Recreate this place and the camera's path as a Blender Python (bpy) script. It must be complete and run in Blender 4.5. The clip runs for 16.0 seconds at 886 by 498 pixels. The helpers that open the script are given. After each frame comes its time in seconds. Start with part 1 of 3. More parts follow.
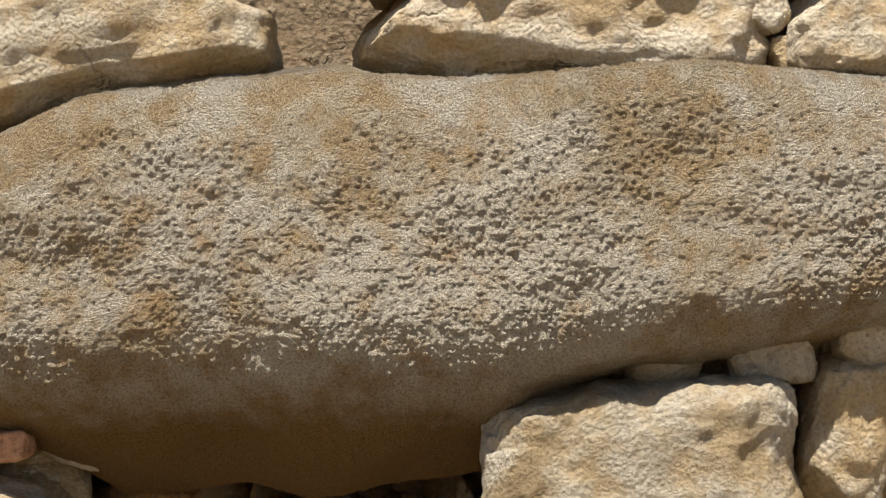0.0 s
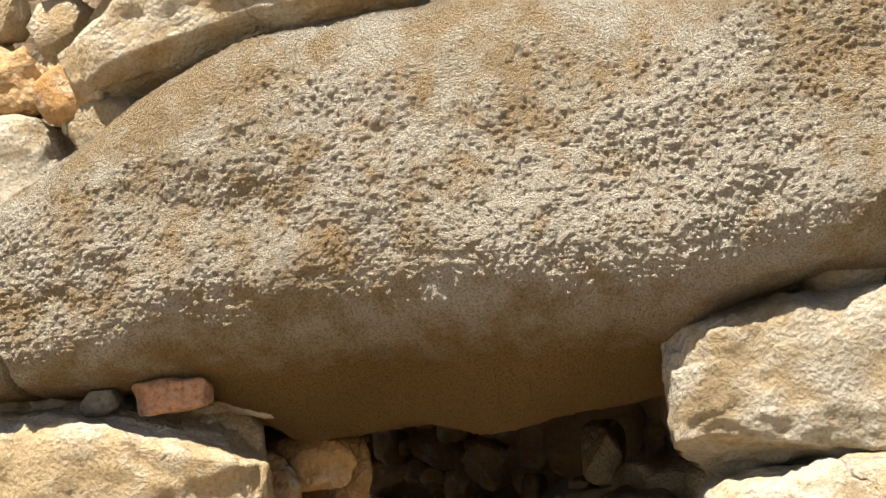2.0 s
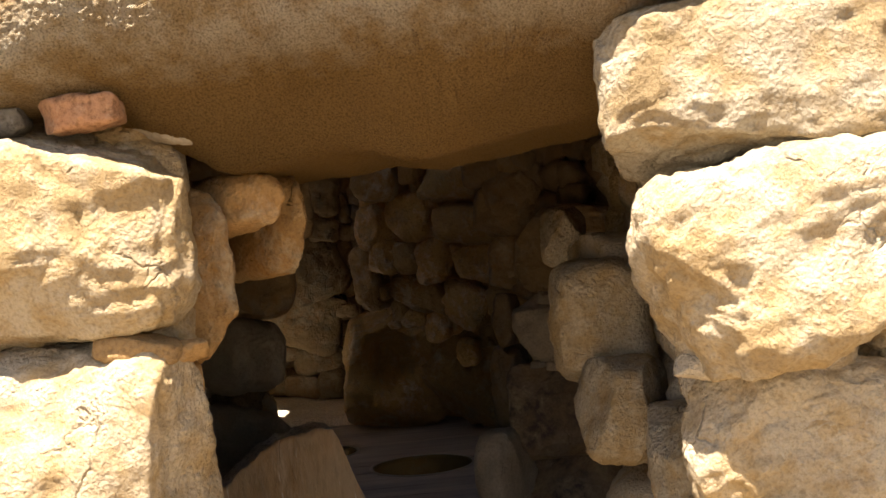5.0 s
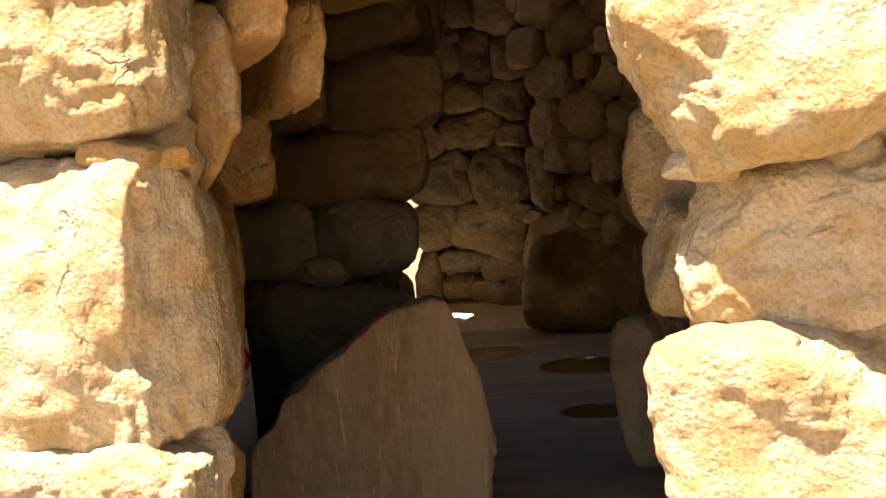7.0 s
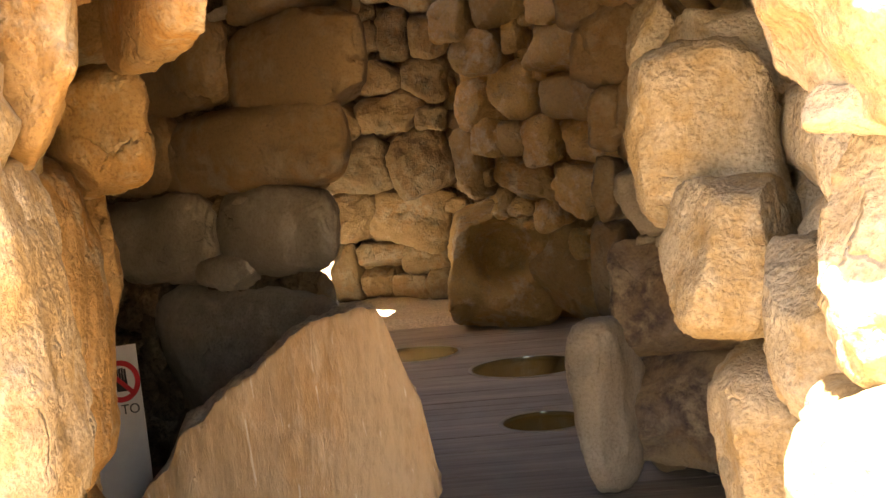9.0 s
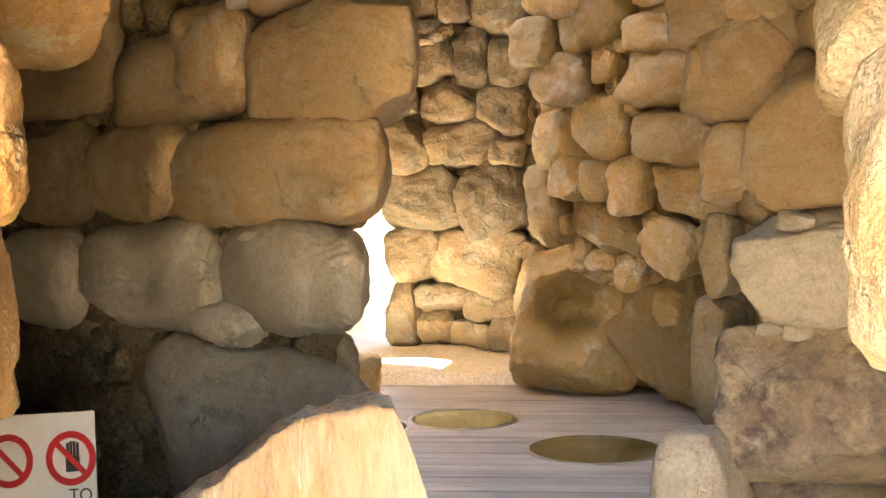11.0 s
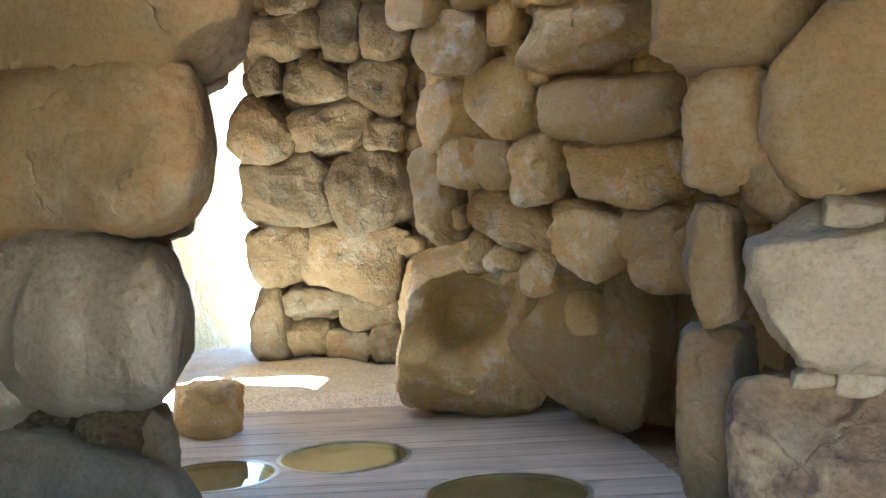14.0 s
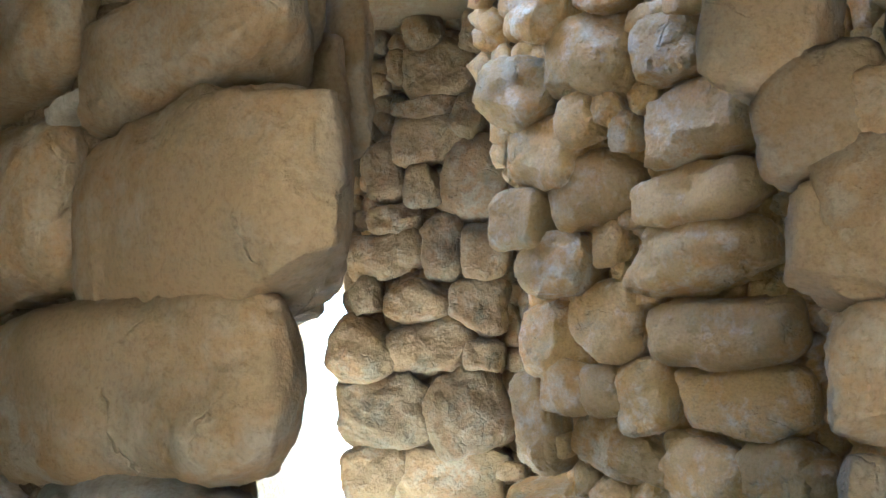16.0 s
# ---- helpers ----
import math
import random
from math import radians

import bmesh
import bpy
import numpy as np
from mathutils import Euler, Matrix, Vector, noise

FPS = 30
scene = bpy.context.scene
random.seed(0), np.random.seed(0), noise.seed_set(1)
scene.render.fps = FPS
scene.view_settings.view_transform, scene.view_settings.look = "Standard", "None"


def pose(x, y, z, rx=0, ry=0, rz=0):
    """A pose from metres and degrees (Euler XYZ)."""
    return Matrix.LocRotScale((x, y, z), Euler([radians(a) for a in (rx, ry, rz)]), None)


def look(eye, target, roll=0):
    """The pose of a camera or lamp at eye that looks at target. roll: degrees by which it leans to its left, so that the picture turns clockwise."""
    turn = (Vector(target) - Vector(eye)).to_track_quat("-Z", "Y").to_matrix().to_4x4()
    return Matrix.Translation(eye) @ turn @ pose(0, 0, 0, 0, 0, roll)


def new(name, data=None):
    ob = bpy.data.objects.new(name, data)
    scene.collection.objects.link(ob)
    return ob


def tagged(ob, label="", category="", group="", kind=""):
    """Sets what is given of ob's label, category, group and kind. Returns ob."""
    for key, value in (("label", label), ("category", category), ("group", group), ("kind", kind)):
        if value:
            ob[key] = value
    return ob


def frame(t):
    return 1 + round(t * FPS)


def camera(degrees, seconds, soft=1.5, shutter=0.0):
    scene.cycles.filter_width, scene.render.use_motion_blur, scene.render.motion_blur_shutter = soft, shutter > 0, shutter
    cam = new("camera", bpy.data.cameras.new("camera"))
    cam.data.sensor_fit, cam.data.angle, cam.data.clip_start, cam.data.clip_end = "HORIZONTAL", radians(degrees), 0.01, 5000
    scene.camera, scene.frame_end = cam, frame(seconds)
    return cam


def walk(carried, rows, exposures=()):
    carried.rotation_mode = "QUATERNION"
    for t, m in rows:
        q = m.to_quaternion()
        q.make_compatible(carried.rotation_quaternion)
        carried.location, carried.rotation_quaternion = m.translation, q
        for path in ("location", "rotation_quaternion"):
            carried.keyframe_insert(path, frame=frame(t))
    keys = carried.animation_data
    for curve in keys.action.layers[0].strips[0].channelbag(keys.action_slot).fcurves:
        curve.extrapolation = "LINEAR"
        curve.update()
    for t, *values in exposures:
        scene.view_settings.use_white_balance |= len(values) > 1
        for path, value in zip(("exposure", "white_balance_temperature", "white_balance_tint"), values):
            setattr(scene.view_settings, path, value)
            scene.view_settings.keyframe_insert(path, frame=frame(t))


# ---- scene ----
cam = camera(44.0, 16.0)
PATH = [
    (0, (0.64, -2.132, 2.073), (0.544, -0.145, 2.28), -0.6),
    (0.5, (0.62, -2.122, 2.025), (0.463, -0.142, 2.257), -2.2),
    (1, (0.553, -2.103, 1.973), (0.373, -0.126, 2.216), -2.3),
    (1.5, (0.504, -2.105, 1.96), (0.296, -0.129, 2.189), -2.6),
    (2, (0.455, -2.109, 1.935), (0.222, -0.135, 2.152), -3.9),
    (2.5, (0.428, -2.107, 1.895), (0.182, -0.133, 2.103), -3.3),
    (3, (0.423, -2.099, 1.866), (0.176, -0.122, 2.049), -3.5),
    (3.5, (0.433, -2.08, 1.824), (0.2, -0.099, 1.97), -3.8),
    (4, (0.471, -2.051, 1.756), (0.25, -0.066, 1.869), -4.1),
    (4.5, (0.497, -2.008, 1.665), (0.278, -0.021, 1.746), -4.6),
    (5, (0.55, -1.966, 1.607), (0.308, 0.02, 1.609), -4.6),
    (5.2, (0.562, -1.951, 1.586), (0.306, 0.032, 1.561), -3.9),
    (7.3, (0.951, -1.651, 1.329), (0.279, 0.229, 1.206), -4.5),
    (7.5, (0.91, -1.602, 1.322), (0.256, 0.283, 1.18), -4.2),
    (8, (0.815, -1.482, 1.335), (0.271, 0.439, 1.217), -4.9),
    (8.2, (0.789, -1.404, 1.331), (0.268, 0.522, 1.199), -4.9),
    (10.3, (0.435, -0.284, 1.36), (-0.06, 1.649, 1.227), -5.1),
    (10.5, (0.444, -0.181, 1.363), (-0.094, 1.741, 1.239), -4.0),
    (11, (0.414, 0.003, 1.374), (-0.211, 1.902, 1.308), -0.9),
    (11.5, (0.31, 0.159, 1.377), (-0.205, 2.092, 1.37), -1.4),
    (12, (0.232, 0.332, 1.358), (-0.231, 2.277, 1.299), -3.0),
    (12.5, (0.221, 0.56, 1.359), (-0.224, 2.508, 1.265), -3.8),
    (13, (0.213, 0.776, 1.369), (-0.251, 2.72, 1.283), -2.7),
    (13.5, (0.134, 0.981, 1.385), (-0.301, 2.932, 1.314), -1.7),
    (14, (0.05, 1.208, 1.39), (-0.356, 3.164, 1.3), -2.4),
    (14.5, (0.034, 1.363, 1.416), (-0.543, 3.276, 1.509), 0.9),
    (15, (-0.016, 1.411, 1.42), (-0.581, 3.323, 1.578), -0.3),
    (15.5, (-0.03, 1.413, 1.435), (-0.596, 3.319, 1.657), -1.6),
    (16, (-0.02, 1.424, 1.451), (-0.58, 3.32, 1.755), -1.5),
]
EXPOSURES = [
    (0, 0.8, 6600, 12),
    (2, 1.25, 6700, 11),
    (3, 1.5, 6900, 10),
    (4, 1.65, 7000, 10),
    (5, 1.9, 7800, 17),
    (7.3, 2.4, 9600, 23),
    (8.2, 3.2, 10200, 24),
    (10.3, 5.7, 7900, 14),
    (11.6, 6.15, 7100, 9),
    (13.0, 6.05, 6600, 7),
    (13.8, 5.7, 5600, 0),
    (14.6, 5.45, 4900, -4),
    (16, 5.85, 4750, -1),
]
walk(cam, [(t, look(eye, target, roll)) for t, eye, target, roll in PATH], EXPOSURES)

# ---- light ----
SUN_FROM = Vector((-0.15, -0.36, 0.92)).normalized()
world = bpy.data.worlds.new("sky")
scene.world = world
world.use_nodes = True
wt = world.node_tree
sky = wt.nodes.new("ShaderNodeTexSky")
sky.sky_type = "NISHITA"
sky.sun_disc = False
sky.sun_elevation = math.asin(SUN_FROM.z)
sky.sun_rotation = math.atan2(SUN_FROM.x, SUN_FROM.y)
wt.nodes["Background"].inputs[1].default_value = 0.05
wt.links.new(sky.outputs[0], wt.nodes["Background"].inputs[0])
sun_data = bpy.data.lights.new("sun", "SUN")
sun_data.energy = 5.0
sun_data.angle = radians(0.5)
sun_data.color = (1.0, 0.955, 0.88)
sun = new("sun", sun_data)
sun.matrix_world = look(SUN_FROM * 30, (0, 0, 0))


# ---- materials ----
def ramp(nt, src, stops):
    r = nt.nodes.new("ShaderNodeValToRGB")
    e = r.color_ramp.elements
    while len(e) < len(stops):
        e.new(0.5)
    for k, (at, c) in zip(e, stops):
        k.position = at
        k.color = (*c, 1) if len(c) == 3 else c
    nt.links.new(src, r.inputs[0])
    return r.outputs[0]


def noise_node(nt, vec, scale, detail=6, rough=0.6, distort=0.0):
    n = nt.nodes.new("ShaderNodeTexNoise")
    n.inputs["Scale"].default_value = scale
    n.inputs["Detail"].default_value = detail
    n.inputs["Roughness"].default_value = rough
    n.inputs["Distortion"].default_value = distort
    nt.links.new(vec, n.inputs["Vector"])
    return n.outputs[0]


def mixed(nt, fac, a, b, mode="MIX"):
    m = nt.nodes.new("ShaderNodeMix")
    m.data_type = "RGBA"
    m.blend_type = mode
    for sock, v in ((m.inputs[0], fac), (m.inputs[6], a), (m.inputs[7], b)):
        if isinstance(v, (int, float)):
            sock.default_value = v
        elif isinstance(v, tuple):
            sock.default_value = (*v, 1)
        else:
            nt.links.new(v, sock)
    return m.outputs[2]


def maths(nt, op, a, b):
    m = nt.nodes.new("ShaderNodeMath")
    m.operation = op
    for sock, v in zip(m.inputs, (a, b)):
        if isinstance(v, (int, float)):
            sock.default_value = v
        else:
            nt.links.new(v, sock)
    return m.outputs[0]


def blank(name):
    m = bpy.data.materials.new(name)
    m.use_nodes = True
    nt = m.node_tree
    return m, nt, nt.nodes["Principled BSDF"]


def rock(name, base, pale, stain, grey, pale_at=0.55, stain_at=0.58, grain=90.0, bump=0.5, pit=0.6, gloss=0.85, spread=0.25, relief=0.02, swell=0.7, speck=0.8, sheen=0.3, crisp=0.45, patch=1.0, under=None, cracks=0.9, streaks=False):
    """Weathered sandstone: a base tone, pale lichen, ochre stains and grey weathering, with grain and pits."""
    m, nt, b = blank(name)
    co = nt.nodes.new("ShaderNodeTexCoord").outputs["Object"]
    info = nt.nodes.new("ShaderNodeObjectInfo")
    shift = nt.nodes.new("ShaderNodeVectorMath")
    shift.operation = "ADD"
    comb = nt.nodes.new("ShaderNodeCombineXYZ")
    for i in range(3):
        nt.links.new(maths(nt, "MULTIPLY", info.outputs["Random"], 17.0 + 9 * i), comb.inputs[i])
    nt.links.new(co, shift.inputs[0])
    nt.links.new(comb.outputs[0], shift.inputs[1])
    v = shift.outputs[0]
    if streaks:
        stretch = nt.nodes.new("ShaderNodeMapping")
        stretch.inputs["Rotation"].default_value = (0, 0.35, 0)
        stretch.inputs["Scale"].default_value = (1.6, 1.6, 0.4)
        nt.links.new(v, stretch.inputs[0])
        v = stretch.outputs[0]
    big = noise_node(nt, v, 2.6 * patch, 6, 0.62, 0.4)
    big2 = noise_node(nt, v, 3.9 * patch, 6, 0.65, 0.2)
    mid = noise_node(nt, v, 11.0, 6, 0.68)
    fine = noise_node(nt, v, grain, 5, 0.75)
    col = mixed(nt, ramp(nt, big, [(stain_at - 0.06, (0, 0, 0)), (stain_at + 0.12, (1, 1, 1))]), base, stain)
    col = mixed(nt, ramp(nt, big2, [(0.54, (0, 0, 0)), (0.70, (1, 1, 1))]), col, grey)
    # Below this height: ochre underside, with its shade darkened into the colour.
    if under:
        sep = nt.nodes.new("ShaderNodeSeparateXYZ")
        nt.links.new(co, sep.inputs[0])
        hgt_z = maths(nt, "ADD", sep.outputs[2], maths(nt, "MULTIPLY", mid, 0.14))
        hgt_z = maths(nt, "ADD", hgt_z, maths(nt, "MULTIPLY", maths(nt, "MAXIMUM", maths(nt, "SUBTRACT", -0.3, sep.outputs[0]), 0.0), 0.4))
        under_shade = ramp(nt, maths(nt, "SUBTRACT", hgt_z, under - 0.5), [(0.50, (1, 1, 1)), (0.62, (0, 0, 0))])
    patch = maths(nt, "ADD", maths(nt, "MULTIPLY", big, 0.55), maths(nt, "MULTIPLY", mid, 0.5))
    col = mixed(nt, ramp(nt, patch, [(pale_at - 0.04, (0, 0, 0)), (pale_at + 0.07, (1, 1, 1))]), col, pale)
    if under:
        col = mixed(nt, under_shade, col, mixed(nt, big2, (0.38, 0.24, 0.085), (0.33, 0.19, 0.06)))
    grains = ramp(nt, fine, [(0.36, (0.45, 0.40, 0.34)), (0.50, (1.0, 1.0, 1.0)), (0.66, (1.25, 1.25, 1.25))])
    col = mixed(nt, speck, col, grains, "MULTIPLY")
    if streaks:
        long = nt.nodes.new("ShaderNodeMapping")
        long.inputs["Scale"].default_value = (1.5, 1.5, 0.14)
        nt.links.new(v, long.inputs[0])
        scratch = noise_node(nt, long.outputs[0], 26.0, 3, 0.5)
        col = mixed(nt, ramp(nt, scratch, [(0.66, (0, 0, 0)), (0.70, (1, 1, 1))]), col, (0.75, 0.70, 0.62))
    tone = ramp(nt, info.outputs["Random"], [(0.0, (1 - spread, 1 - spread, 1 - spread)), (0.5, (1, 0.97, 0.92)), (1.0, (1 + spread * 0.5, 1 + spread * 0.4, 1 + spread * 0.3))])
    col = mixed(nt, 1.0, col, tone, "MULTIPLY")
    nt.links.new(col, b.inputs["Base Color"])
    b.inputs["Roughness"].default_value = gloss
    b.inputs["Specular IOR Level"].default_value = sheen
    vor = nt.nodes.new("ShaderNodeTexVoronoi")
    vor.feature = "SMOOTH_F1"
    vor.inputs["Scale"].default_value = grain * 0.8
    vor.inputs["Smoothness"].default_value = 0.35
    warp = nt.nodes.new("ShaderNodeVectorMath")
    warp.operation = "ADD"
    jig = nt.nodes.new("ShaderNodeTexNoise")
    jig.inputs["Scale"].default_value = grain * 0.5
    dim = nt.nodes.new("ShaderNodeVectorMath")
    dim.operation = "SCALE"
    dim.inputs[3].default_value = 0.9 / grain
    nt.links.new(v, jig.inputs["Vector"])
    nt.links.new(jig.outputs["Color"], dim.inputs[0])
    nt.links.new(v, warp.inputs[0])
    nt.links.new(dim.outputs[0], warp.inputs[1])
    nt.links.new(warp.outputs[0], vor.inputs["Vector"])
    where = ramp(nt, mid, [(0.40, (0.15, 0.15, 0.15)), (0.62, (1, 1, 1))])
    pits = maths(nt, "MULTIPLY", maths(nt, "SUBTRACT", 1.0, vor.outputs["Distance"]), where)
    hgt = maths(nt, "ADD", maths(nt, "MULTIPLY", fine, crisp), maths(nt, "MULTIPLY", pits, pit))
    hgt = maths(nt, "ADD", hgt, maths(nt, "MULTIPLY", mid, swell))
    crack = nt.nodes.new("ShaderNodeTexVoronoi")
    crack.feature = "DISTANCE_TO_EDGE"
    crack.inputs["Scale"].default_value = 4.2
    bend = nt.nodes.new("ShaderNodeVectorMath")
    bend.operation = "ADD"
    sway = nt.nodes.new("ShaderNodeTexNoise")
    sway.inputs["Scale"].default_value = 5.0
    sway.inputs["Detail"].default_value = 5.0
    small = nt.nodes.new("ShaderNodeVectorMath")
    small.operation = "SCALE"
    small.inputs[3].default_value = 0.35
    nt.links.new(v, sway.inputs["Vector"])
    nt.links.new(sway.outputs["Color"], small.inputs[0])
    nt.links.new(v, bend.inputs[0])
    nt.links.new(small.outputs[0], bend.inputs[1])
    nt.links.new(bend.outputs[0], crack.inputs["Vector"])
    line = ramp(nt, crack.outputs["Distance"], [(0.0, (1, 1, 1)), (0.03, (0, 0, 0))])
    sparse = ramp(nt, big2, [(0.55, (0, 0, 0)), (0.62, (1, 1, 1))])
    hgt = maths(nt, "SUBTRACT", hgt, maths(nt, "MULTIPLY", maths(nt, "MULTIPLY", line, sparse), cracks))
    bp = nt.nodes.new("ShaderNodeBump")
    bp.inputs["Strength"].default_value = bump
    bp.inputs["Distance"].default_value = relief
    nt.links.new(hgt, bp.inputs["Height"])
    nt.links.new(bp.outputs[0], b.inputs["Normal"])
    return m


def plain(name, col, rough=0.6, metal=0.0, vary=0.12, scale=14.0):
    m, nt, b = blank(name)
    co = nt.nodes.new("ShaderNodeTexCoord").outputs["Object"]
    n = noise_node(nt, co, scale, 6, 0.65)
    c = mixed(nt, ramp(nt, n, [(0.3, (0, 0, 0)), (0.7, (1, 1, 1))]), tuple(x * (1 - vary) for x in col), tuple(min(1, x * (1 + vary)) for x in col))
    nt.links.new(c, b.inputs["Base Color"])
    b.inputs["Roughness"].default_value = rough
    b.inputs["Metallic"].default_value = metal
    return m


ROCK_FACADE = rock("sunlit_sandstone", (0.43, 0.33, 0.19), (0.52, 0.47, 0.37), (0.46, 0.30, 0.12), (0.36, 0.33, 0.27), 0.505, 0.56, 120, 0.8, 0.6, relief=0.018, swell=1.1, speck=0.5, crisp=0.6)
# Upper tones lightened and the underside darkened for sun and shade.
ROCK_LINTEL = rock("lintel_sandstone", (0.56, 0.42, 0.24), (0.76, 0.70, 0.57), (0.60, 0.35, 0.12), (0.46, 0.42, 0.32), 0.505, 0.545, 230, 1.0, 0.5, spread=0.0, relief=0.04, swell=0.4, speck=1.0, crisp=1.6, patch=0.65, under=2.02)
# Ochre hall stone, darkened in colour where the door lights it too strongly.
ROCK_INNER = rock("hall_sandstone_darkened", (0.33, 0.245, 0.145), (0.37, 0.31, 0.23), (0.35, 0.22, 0.10), (0.27, 0.23, 0.17), 0.55, 0.53, 80, 0.6, 0.3, 0.7, relief=0.014, swell=1.3, speck=0.3)
ROCK_COURT = rock("court_sandstone", (0.55, 0.39, 0.17), (0.64, 0.56, 0.40), (0.58, 0.33, 0.10), (0.42, 0.38, 0.25), 0.57, 0.53, 60, 0.8, 0.35, 0.5, spread=0.3, relief=0.022, swell=1.6, speck=0.3, sheen=0.5, crisp=0.3)
# Court stone darkened in colour for the shaded back; the one above is lightened.
ROCK_BACK = rock("court_sandstone_shade_copy", (0.21, 0.155, 0.085), (0.27, 0.24, 0.18), (0.25, 0.145, 0.06), (0.16, 0.155, 0.12), 0.56, 0.54, 60, 0.8, 0.35, 0.55, spread=0.3, relief=0.022, swell=1.6, speck=0.3, sheen=0.45, crisp=0.3)
ROCK_DUSTY = rock("dusty_grey_sandstone", (0.47, 0.42, 0.34), (0.55, 0.51, 0.44), (0.40, 0.30, 0.18), (0.36, 0.33, 0.28), 0.53, 0.60, 80, 0.6, 0.3, 0.8, relief=0.014, swell=1.2, speck=0.35)
ROCK_WARM = rock("orange_sandstone", (0.44, 0.29, 0.14), (0.50, 0.42, 0.30), (0.46, 0.25, 0.08), (0.38, 0.27, 0.15), 0.57, 0.52, 100, 0.8, 0.6, relief=0.016, swell=1.1, speck=0.5)
ROCK_STAINED = rock("purple_stained_sandstone", (0.42, 0.33, 0.22), (0.46, 0.39, 0.29), (0.13, 0.10, 0.10), (0.36, 0.31, 0.26), 0.58, 0.46, 80, 0.6, 0.3, 0.8, spread=0.0, relief=0.014, swell=1.2, speck=0.35)
ROCK_PINK = rock("reddish_sandstone", (0.42, 0.24, 0.15), (0.50, 0.38, 0.28), (0.40, 0.18, 0.09), (0.36, 0.24, 0.17), 0.6, 0.6, 70, 0.6, 0.5)
ROCK_DARK = rock("grey_pebble", (0.16, 0.15, 0.13), (0.40, 0.39, 0.36), (0.20, 0.17, 0.13), (0.10, 0.10, 0.09), 0.58, 0.6, 60, 0.4, 0.4)
CORE = rock("earth_mortar", (0.24, 0.18, 0.11), (0.30, 0.25, 0.17), (0.22, 0.14, 0.07), (0.17, 0.14, 0.10), 0.56, 0.55, 60, 0.9, 0.8)
SLAB = rock("split_schist", (0.58, 0.45, 0.30), (0.68, 0.58, 0.44), (0.54, 0.35, 0.18), (0.48, 0.39, 0.29), 0.6, 0.52, 30, 0.5, 0.3, 0.42, spread=0.0, relief=0.016, swell=1.2, speck=0.25, sheen=0.5, streaks=True)
BREAK = rock("fresh_slab_break", (0.62, 0.57, 0.49), (0.70, 0.67, 0.60), (0.55, 0.45, 0.33), (0.48, 0.45, 0.40), 0.52, 0.62, 50, 0.6, 0.5, 0.7, spread=0.0)
PALE = rock("pale_floor_rock", (0.68, 0.63, 0.53), (0.76, 0.72, 0.64), (0.60, 0.52, 0.40), (0.60, 0.57, 0.50), 0.52, 0.62, 60, 0.4, 0.4)
GROUND = rock("sandy_ground", (0.22, 0.17, 0.11), (0.28, 0.23, 0.16), (0.22, 0.15, 0.09), (0.19, 0.15, 0.11), 0.55, 0.58, 40, 0.6, 0.6)


# ---- rock shapes ----
def lattice(p, seed):
    """Smooth value noise in -1..1 for an array of points."""
    i = np.floor(p).astype(np.int64)
    f = p - i
    f = f * f * (3 - 2 * f)
    out = np.zeros(len(p))
    for dx in (0, 1):
        for dy in (0, 1):
            for dz in (0, 1):
                h = (i[:, 0] + dx) * 374761393 + (i[:, 1] + dy) * 668265263 + (i[:, 2] + dz) * 2147483647 + seed * 1274126177
                h = (h ^ (h >> 13)) * 1274126177
                h = ((h ^ (h >> 16)) & 0xFFFF) / 32767.5 - 1
                out += h * np.where(dx, f[:, 0], 1 - f[:, 0]) * np.where(dy, f[:, 1], 1 - f[:, 1]) * np.where(dz, f[:, 2], 1 - f[:, 2])
    return out


def fbm(p, scale, octaves, seed, gain=0.55):
    total, a = np.zeros(len(p)), 1.0
    for o in range(octaves):
        total += a * lattice(p * scale + 31.7 * o, seed + o)
        scale *= 2.03
        a *= gain
    return total


SHELLS = {}


def shell(*cells):
    """Points and quads of a cube from -1 to 1, with so many cells along x, y and z."""
    n = cells if len(cells) == 3 else cells * 3
    if n not in SHELLS:
        seen, quads = {}, []

        def at(p):
            return seen.setdefault(p, len(seen))

        for axis in range(3):
            na, nb = [n[k] for k in range(3) if k != axis]
            for side in (0, n[axis]):
                for a in range(na):
                    for b in range(nb):
                        ring = []
                        for da, db in ((0, 0), (1, 0), (1, 1), (0, 1)):
                            p = [a + da, b + db]
                            p.insert(axis, side)
                            ring.append(at(tuple(p)))
                        quads.append(ring if (side > 0) == (axis != 1) else ring[::-1])
        SHELLS[n] = (np.array(list(seen)) * 2.0 / np.array(n) - 1, quads)
    return SHELLS[n]


def mesh_of(name, pts, quads, mat, smooth=True):
    me = bpy.data.meshes.new(name)
    me.from_pydata(pts.tolist(), [], quads)
    me.materials.append(mat)
    if smooth:
        me.polygons.foreach_set("use_smooth", [True] * len(me.polygons))
    me.update()
    return me


